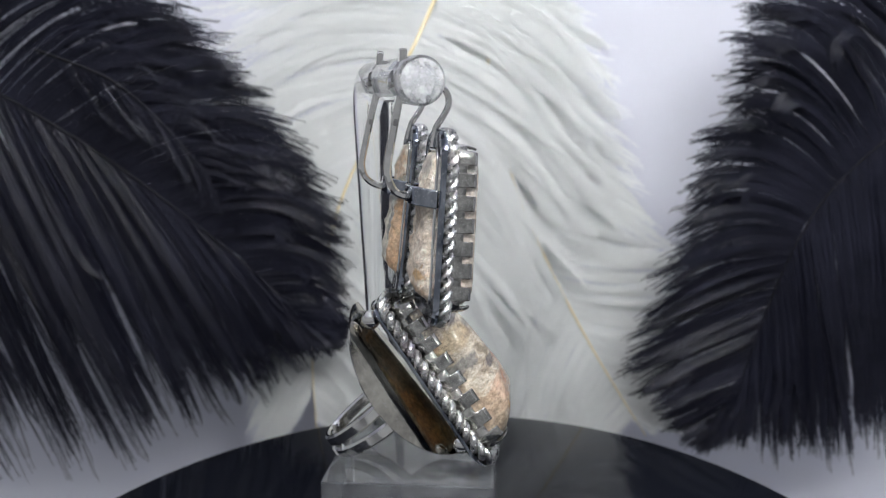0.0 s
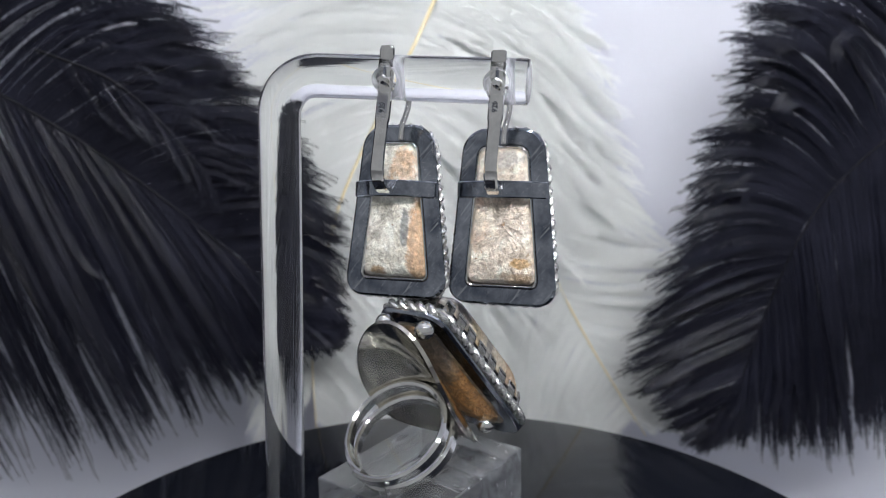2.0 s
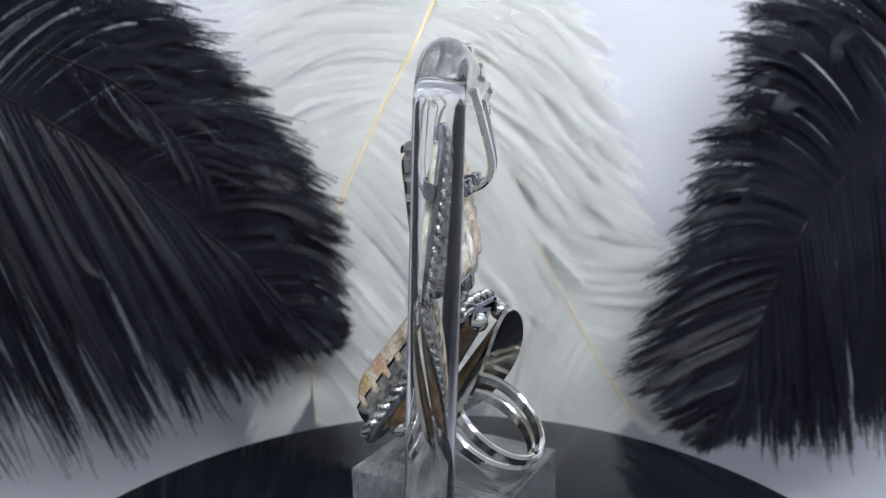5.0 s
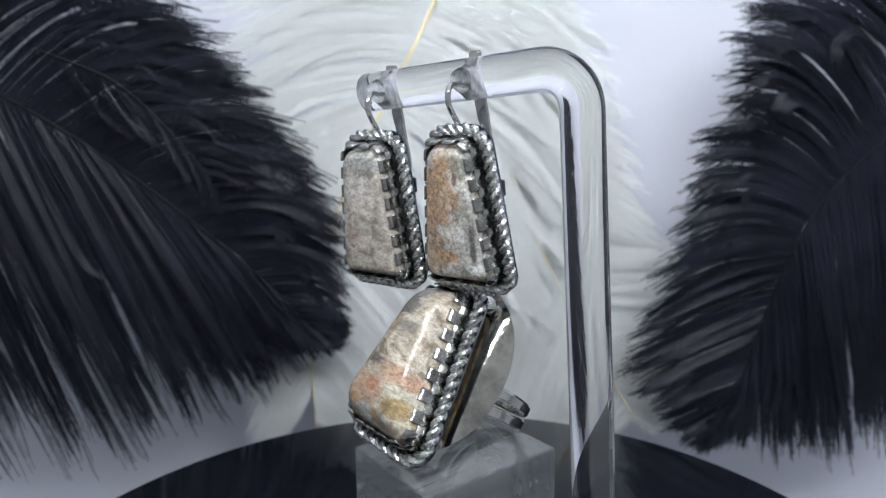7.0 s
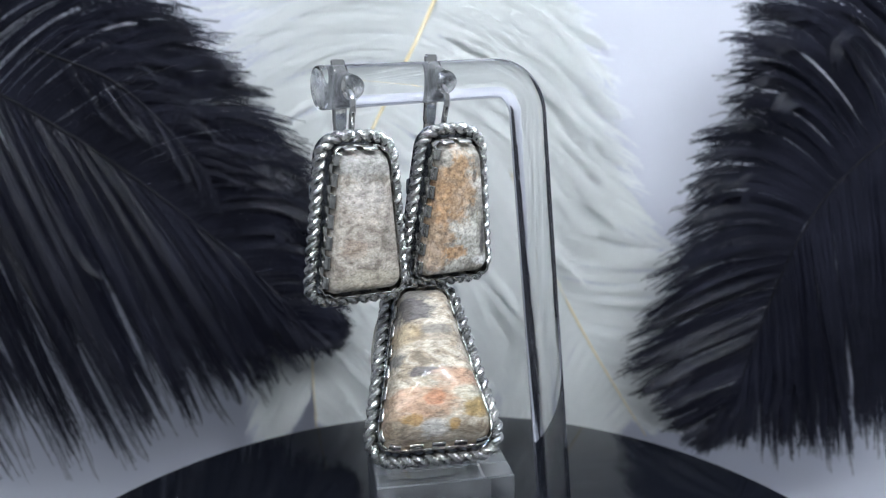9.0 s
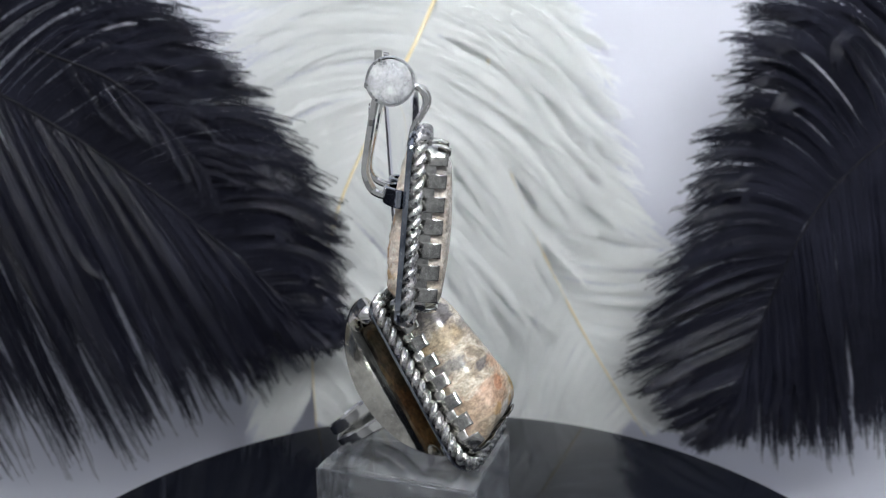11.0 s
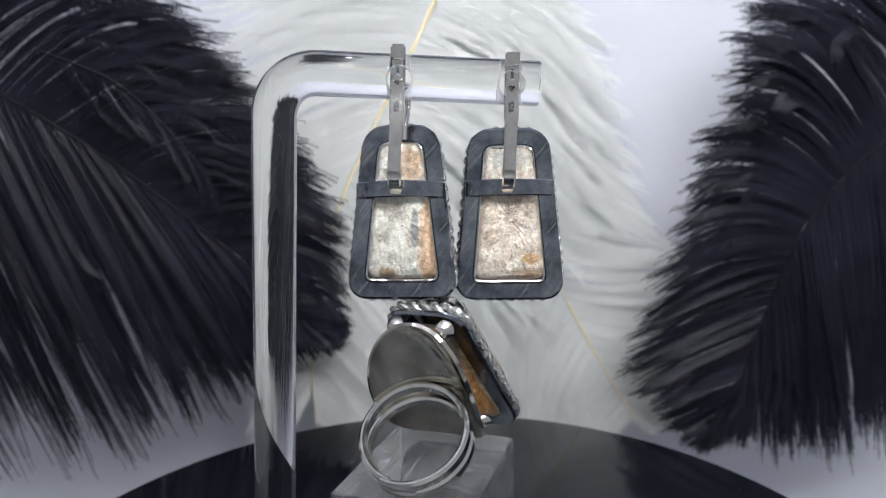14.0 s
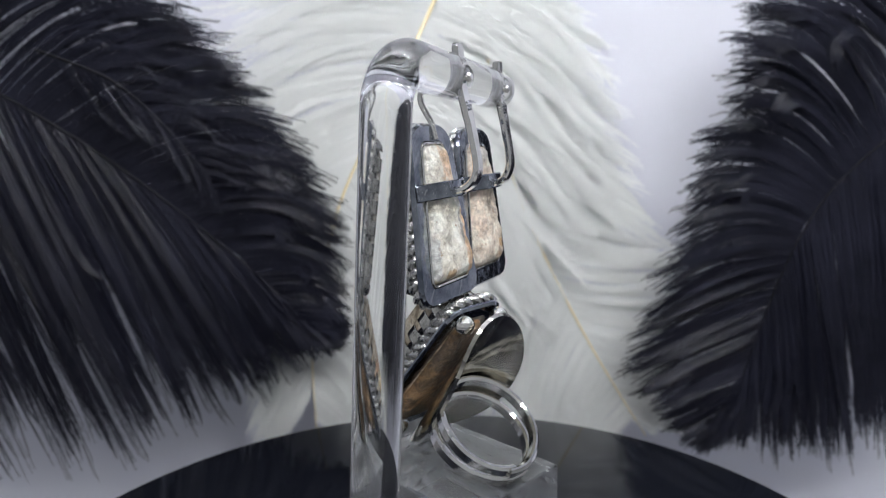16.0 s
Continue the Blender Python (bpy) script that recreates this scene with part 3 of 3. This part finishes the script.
STONE_R = crystal("garden_quartz_peach", 31, (0.32, 0.265, 0.20), (0.46, 0.41, 0.335), (0.20, 0.17, 0.15), [
    ((2.0, 11.8, 3.2, 2.2), (0.24, 0.22, 0.205), 0.9), ((2.6, 8.2, 3.4, 2.6), SMOKE, 0.9), ((-1.0, 3.6, 3.0, 1.0), (0.17, 0.155, 0.14), 0.8), ((7.4, -1.4, 2.2, 1.1), (0.15, 0.15, 0.15), 0.8), ((2.0, -4.2, 2.8, 0.8), SMOKE, 0.8),
    ((-4.5, -5.6, 4.6, 1.8), PEACH, 0.62), ((2.2, -9.6, 6.5, 2.8), PEACH, 0.6), ((0.4, -9.0, 1.6, 1.6), (0.44, 0.17, 0.08), 0.6), ((-6.4, -8.4, 3.0, 1.4), (0.52, 0.49, 0.40), 0.8), ((-7.4, -10.8, 3.0, 1.5), (0.30, 0.21, 0.08), 0.85),
    ((4.6, -12.4, 1.8, 0.9), MUSTARD, 0.7), ((-2.8, -13.4, 1.0, 0.9), MUSTARD, 0.7), ((0.6, -13.8, 2.2, 1.4), (0.62, 0.61, 0.59), 0.8), ((5.0, 3.0, 3.4, 1.8), (0.40, 0.30, 0.17), 0.6), ((-3.0, 2.0, 6.0, 0.8), (0.24, 0.20, 0.15), 0.6), ((10.0, -10.5, 2.6, 3.0), (0.30, 0.225, 0.16), 0.8)],
    0.7, (0.55, 1.0, 1.3))
BACK_R = crystal("rough_quartz_brown", 40, (0.15, 0.10, 0.06), (0.27, 0.17, 0.09), (0.05, 0.035, 0.025), [
    ((6.0, -6.0, 4.0, 7.0), (0.36, 0.17, 0.05), 0.7), ((0.0, 6.0, 6.0, 5.0), (0.10, 0.085, 0.075), 0.7)], 0.7, rough_back=True)

ear_a = earring(dict(lever=0.0, hook=18.1, top=24.0, wb=20.3, wt=13.2, h=31.2, seed=1, front=STONE_A, back=BACK_A, bar=19.5, bar_half=7.6, hinge=-0.3, wire=0.8,
                     label="silver lever-back earring with an amber and white trapezoid quartz", stone="amber and white mossy quartz cabochon"))
ear_b = earring(dict(lever=0.9, hook=17.3, top=22.7, wb=20.1, wt=14.2, h=31.0, seed=2, front=STONE_B, back=BACK_B, bar=20.3, bar_half=7.7, hinge=-0.5, wire=0.2,
                     label="silver lever-back earring with a pale cloudy trapezoid quartz", stone="pale cloudy grey-beige quartz cabochon"))
spun(ear_a, -5.74, -6.89, 69.2, -8.2, 0, -5.7)
spun(ear_b, 13.75, -5.86, 68.3, -5.5, 0, -4.4)


def ring():
    """Cocktail ring: x across the head, z up its long side from the middle, y out of the stone."""
    ob = thing("cocktail_ring", "large silver ring with a peach mossy quartz on the block", "ring")
    wb, wt, h = 26.6, 13.8, 35.2
    low = Vector((0, -h / 2 - 1.0))
    corner = (4.4, 4.4)
    y0 = -1.6
    outer = [p + low for p in trapeze(wb, wt, h, corner)]
    inner = [p + low + Vector((0, 3.3)) for p in trapeze(wb - 7.4, wt - 6.4, h - 6.6, (2.2, 2.2))]
    n = len(outer)
    part("back_plate", annulus(match(outer, n), match(inner, n), y0, y0 + 0.8), SILVER_DARK, ob, "dark silver frame round the stone")
    rope([p + low + Vector((0, 0.6)) for p in trapeze(wb - 1.2, wt - 1.2, h - 1.2, corner)], y0 + 1.9, 0.66, 4.3, ob, "twisted silver wire")
    bezel([p + low + Vector((0, 1.9)) for p in trapeze(wb - 4.0, wt - 3.8, h - 3.8, (3.4, 3.4))], y0 + 0.8, 4.1, 6.0, ob, 2.4, 1.5, 0.6)
    body = [p + low + Vector((0, 2.4)) for p in trapeze(wb - 4.8, wt - 4.6, h - 4.8, (3.0, 3.0))]
    cabochon("stone", body, [(0.0, y0 + 0.2)] + dome(9.3, 0.42, y0 + 2.2, flat=0.11), STONE_R, ob, "peach, white and smoky mossy quartz dome")
    back = [p + low + Vector((0, 3.9)) for p in trapeze(wb - 9.0, wt - 7.6, h - 8.0, (2.0, 2.0), step=0.5)]
    cabochon("stone_back", back, [(0.0, 0.0), (0.0, -1.6), (0.06, -2.5), (0.2, -3.1), (0.45, -3.5), (0.7, -3.6), (0.9, -3.6)], BACK_R, ob,
             "rough rusty brown stone back", rough=0.4, seed=4)
    for x, z in ((-4.45, 14.8), (4.45, 14.8), (-6.2, -13.5), (6.2, -13.5)):
        bm = bmesh.new()
        bmesh.ops.create_uvsphere(bm, u_segments=20, v_segments=14, radius=1.8)
        bmesh.ops.translate(bm, vec=(x, y0 - 1.75, z), verts=bm.verts)
        part("ball", bm, SILVER, ob, "polished silver ball")
    # leaf-shaped saddle, bent round the finger
    bm = bmesh.new()
    nu, nv, radius = 34, 22, 11.8
    sides = []
    for thick in (0.0, 0.7):
        grid = []
        for i in range(nu + 1):
            z = 1.1 - 17.5 * math.cos(math.pi * i / nu)
            half = 12.4 * max(0.0, 1 - abs((z - 1.1) / 17.5) ** 2.1) ** 0.52
            row = []
            for j in range(nv + 1):
                a = ((j / nv * 2 - 1) * half - 0.2) / radius
                r = radius - thick
                row.append(bm.verts.new((r * math.sin(a), -5.2 - radius + r * math.cos(a), z)))
            grid.append(row)
        sides.append(grid)
    for grid in sides:
        for i in range(nu):
            for j in range(nv):
                bm.faces.new((grid[i][j], grid[i][j + 1], grid[i + 1][j + 1], grid[i + 1][j]))
    for i in range(nu):
        for j in (0, nv):
            bm.faces.new((sides[0][i][j], sides[0][i + 1][j], sides[1][i + 1][j], sides[1][i][j]))
    bmesh.ops.remove_doubles(bm, verts=bm.verts, dist=0.01)
    part("saddle", bm, SILVER_WARM, ob, "curved leaf-shaped silver saddle plate")
    # open band of two flat wires whose ends overlap at the back of the finger
    for sgn, turn in ((1, 14.0), (-1, -12.0)):
        bm = bmesh.new()
        rows = []
        for i in range(91):
            f = i / 90
            a = math.radians(turn - 184 + 368 * f)
            back = (1 - math.cos(a)) / 2
            r = 9.5 + (0.55 * max(0.0, (f - 0.85) / 0.15) if sgn > 0 else 0.55 * max(0.0, (0.15 - f) / 0.15))
            c = Vector((BAND_X, BAND_Y, BAND_Z + sgn * (2.2 - 0.9 * back)))
            out = Vector((math.sin(a), math.cos(a), 0))
            rows.append([bm.verts.new(c + out * (r + u) + Vector((0, 0, v))) for u, v in strip(1.2, 2.4, 0.42)])
        for a, b in zip(rows, rows[1:]):
            for j in range(8):
                bm.faces.new((a[j], a[(j + 1) % 8], b[(j + 1) % 8], b[j]))
        bm.faces.new(rows[0])
        bm.faces.new(rows[-1][::-1])
        part("band_wire", bm, SILVER, ob, "polished silver band wire")
    return ob


BAND_X, BAND_Y, BAND_Z = -0.8, -16.1, -1.0
spun(ring(), 1.68, -0.22, 54.87, 35.9, 0, -21.6)

# ---------------------------------------------------------------- feathers


def lerp_rows(rows, s):
    k = s * (len(rows) - 1)
    i = min(int(k), len(rows) - 2)
    f = k - i
    return [tuple(a + (b - a) * f for a, b in zip(p, q)) for p, q in zip(rows[i], rows[i + 1])]


def feather(name, label, shaft, sides, y, depth, locks, mats, seed, barbule, shaft_r, spread, strands, curl=0.55):
    """Ostrich plume: a bent shaft, and locks of barbs set with fine barbules. Points are (x, z) at the distance y; sides are rows of root, bend and tip."""
    rnd = random.Random(seed)
    ob = thing(name, label, "feather", "ostrich feathers")
    line = spline([(x, y - 0.6, z) for x, z in shaft], 10)
    m = len(line)
    bm = bmesh.new()
    sweep(bm, line, [circle(shaft_r * (1 - 0.75 * i / m), 8) for i in range(m)])
    part("shaft", bm, mats[1], ob)
    for rows in sides:
        verts, faces = [], []
        for k in range(locks):
            s0 = min(max((k + rnd.uniform(-0.5, 0.5)) / (locks - 1), 0), 1)
            root = lerp_rows(rows, s0)
            length = math.hypot(root[2][0] - root[0][0], root[2][1] - root[0][1])
            wob = length * spread
            reach = rnd.uniform(0.93, 1.07) if rnd.random() > 0.3 else rnd.uniform(0.5, 0.95)
            swing = (rnd.gauss(0, wob), rnd.gauss(0, wob), rnd.gauss(0, wob), rnd.gauss(0, wob))
            layer, lift = rnd.uniform(-0.5, 0.5) * depth, rnd.uniform(-0.25, 1.0) * depth * 0.6
            roll = rnd.uniform(-curl, curl)
            gather = rnd.uniform(0.3, 0.8)
            for b in range(strands):
                s = min(max(s0 + rnd.uniform(-0.9, 0.9) / locks, 0), 1)
                (rx, rz), (cx, cz), (tx, tz) = lerp_rows(rows, s)
                tx, tz = tx + (root[2][0] - tx) * gather, tz + (root[2][1] - tz) * gather
                f = reach * rnd.uniform(0.86, 1.03)
                cx, cz = cx + swing[0] + rnd.gauss(0, 0.5), cz + swing[1] + rnd.gauss(0, 0.5)
                tx, tz = rx + (tx - rx) * f + swing[2] + rnd.gauss(0, 0.9), rz + (tz - rz) * f + swing[3] + rnd.gauss(0, 0.9)
                y0, y1, y2 = y + rnd.uniform(-0.4, 0.4), y - lift + layer * 0.6, y + layer + rnd.uniform(-0.6, 0.6)
                n = max(8, int(length / 0.9))
                amp, ph = rnd.uniform(0.1, 0.5), rnd.uniform(0, 6.28)
                pts = []
                for i in range(n + 1):
                    t = i / n
                    a, bb, c = (1 - t) ** 2, 2 * t * (1 - t), t * t
                    wv = amp * math.sin(ph + t * 7) * t
                    pts.append((a * rx + bb * cx + c * tx + wv, a * y0 + bb * y1 + c * y2, a * rz + bb * cz + c * tz + wv * 0.6))
                for i in range(n):
                    p, q = pts[i], pts[i + 1]
                    dx, dz = q[0] - p[0], q[2] - p[2]
                    d = math.hypot(dx, dz) or 1
                    dx, dz = dx / d, dz / d
                    t = i / n
                    w = 0.17 * (1 - 0.7 * t)
                    v = len(verts)
                    verts += [(p[0] - dz * w, p[1], p[2] + dx * w), (p[0] + dz * w, p[1], p[2] - dx * w), (q[0] + dz * w, q[1], q[2] - dx * w), (q[0] - dz * w, q[1], q[2] + dx * w)]
                    faces.append((v, v + 1, v + 2, v + 3))
                    for sg in (-1, 1):
                        long = barbule * (0.45 + 0.55 * math.sin(math.pi * min(1, 0.15 + t * 0.85))) * rnd.uniform(0.6, 1.2)
                        ang = rnd.uniform(0.25, 0.7)
                        ux, uz = dx * math.cos(ang) - sg * dz * math.sin(ang), dz * math.cos(ang) + sg * dx * math.sin(ang)
                        yy = sg * roll * long * 0.6 + rnd.uniform(-0.25, 0.25)
                        v = len(verts)
                        bw = 0.2
                        verts += [(p[0] - dx * bw, p[1], p[2] - dz * bw), (p[0] + dx * bw, p[1], p[2] + dz * bw),
                                  (p[0] + ux * long, p[1] + yy, p[2] + uz * long)]
                        faces.append((v, v + 1, v + 2))
        me = bpy.data.meshes.new("vane")
        me.from_pydata(verts, [], faces)
        wrap("vane", me, mats[0], ob, "", smooth=False, kind="stuff")
    return ob


feather("black_feather", "large black ostrich feather with drooping fluffy barbs",
        [(-285, 190), (-245, 168), (-205, 145), (-180, 131), (-152, 114), (-120, 93), (-90, 69), (-63, 44), (-39, 18)],
        [[((-285, 190), (-230, 228), (-165, 222)), ((-245, 168), (-190, 205), (-135, 196)), ((-205, 145), (-150, 185), (-107, 171)), ((-152, 114), (-113, 151), (-84, 141)), ((-130, 99), (-86, 124), (-66, 120)),
          ((-109, 85), (-67, 104), (-42, 87)), ((-90, 69), (-54, 81), (-33, 64)), ((-72, 54), (-47, 58), (-33, 45)), ((-53, 32), (-38, 34), (-33, 27)), ((-42, 20), (-37, 21), (-33, 20))],
         [((-285, 190), (-262, 62), (-240, -22)), ((-245, 168), (-222, 60), (-198, -20)), ((-205, 145), (-182, 55), (-158, -19)), ((-170, 125), (-146, 55), (-120, -16)), ((-140, 107), (-112, 50), (-90, -8)),
          ((-115, 89), (-82, 45), (-68, 5)), ((-90, 69), (-64, 36), (-52, 14)), ((-66, 47), (-50, 28), (-42, 18)), ((-46, 23), (-40, 20), (-36, 18))]],
        128, 9, 360, (BLACK_PLUME, BLACK_SHAFT), 11, 2.5, 0.8, 0.022, 7)
feather("black_feather", "slim black ostrich feather lying over a larger one",
        [(-134, 128), (-121, 123), (-110, 118), (-100, 110), (-89, 98), (-83, 90), (-78, 84)],
        [[((-134, 128), (-118, 136), (-98, 132)), ((-116, 121), (-98, 127), (-80, 118)), ((-100, 110), (-82, 112), (-66, 100)), ((-79, 85), (-70, 84), (-62, 76))],
         [((-134, 128), (-126, 114), (-114, 100)), ((-116, 121), (-108, 106), (-98, 92)), ((-100, 110), (-92, 96), (-84, 78)), ((-79, 85), (-76, 78), (-72, 68))]],
        120.5, 3, 40, (BLACK_PLUME, BLACK_SHAFT), 15, 1.5, 0.5, 0.07, 2)
feather("black_feather", "large black ostrich feather with a curved shaft",
        [(193, 111), (167, 92), (146, 71), (133, 46), (122, 13), (115, -15)],
        [[((193, 111), (160, 153), (128, 159)), ((167, 92), (139, 142), (115, 138)), ((158, 84), (128, 120), (107, 115)), ((146, 71), (117, 95), (97, 86)),
          ((139, 61), (110, 74), (91, 60)), ((133, 46), (103, 44), (82, 27)), ((126, 26), (94, 14), (73, 4)), ((118, -3), (101, -10), (90, -16)), ((115, -14), (106, -22), (100, -27))],
         [((193, 111), (205, 38), (206, -12)), ((167, 92), (176, 25), (182, -16)), ((154, 79), (163, 23), (171, -21)), ((142, 66), (150, 17), (158, -30)),
          ((133, 46), (138, 8), (142, -27)), ((126, 26), (127, -1), (129, -28)), ((118, -3), (112, -15), (109, -26)), ((115, -14), (108, -22), (102, -28))]],
        128, 9, 260, (BLACK_PLUME, BLACK_SHAFT), 12, 2.5, 0.45, 0.026, 7)
feather("white_feather", "soft white ostrich feather with a cream shaft",
        [(10, 161), (3, 147), (-5, 131), (-16, 111), (-27, 90), (-37, 68), (-45, 40), (-50, 10), (-50, -25)],
        [[((10, 159), (-29, 160), (-68, 148)), ((-4, 135), (-42, 144), (-78, 126)), ((-15, 114), (-53, 110), (-78, 89)), ((-27, 93), (-59, 78), (-79, 48)),
          ((-38, 66), (-61, 43), (-77, 6)), ((-46, 38), (-63, 5), (-77, -24)), ((-52, -10), (-60, -20), (-70, -32))],
         [((10, 159), (44, 147), (71, 119)), ((-8, 127), (35, 113), (67, 59)), ((-23, 101), (15, 76), (45, 22)), ((-36, 73), (-6, 42), (21, -2)),
          ((-45, 43), (-18, 14), (4, -21)), ((-52, 10), (-31, -10), (-17, -31)), ((-50, -20), (-41, -25), (-32, -33))]],
        148, 4, 190, (WHITE_PLUME, CREAM_SHAFT), 13, 4.0, 0.85, 0.06, 6, 0.25)
feather("white_feather", "soft white ostrich feather with drooping barbs",
        [(21, 161), (25, 116), (34, 77), (49, 41), (68, 4), (92, -36)],
        [[((21, 161), (45, 157), (57, 146)), ((23, 136), (52, 131), (73, 120)), ((25, 116), (57, 100), (84, 72)), ((34, 77), (67, 67), (94, 48)),
          ((49, 41), (77, 33), (103, 38)), ((68, 4), (91, -2), (103, -5)), ((86, -28), (96, -31), (107, -36))],
         [((21, 161), (3, 127), (-1, 83)), ((25, 116), (9, 82), (5, 30)), ((34, 77), (18, 40), (15, -10)), ((49, 41), (34, 10), (29, -32)),
          ((68, 4), (54, -16), (47, -40)), ((86, -28), (77, -35), (69, -43))]],
        160, 4, 190, (WHITE_PLUME, CREAM_SHAFT), 14, 4.0, 0.85, 0.06, 6, 0.25)

# ---------------------------------------------------------------- what turns
def motions():
    for ob, m in turning:
        walk(ob, [(k * 0.5, pose(0, 0, 0, 0, 0, spin(0.5 * k)) @ m) for k in range(33)])


motions()
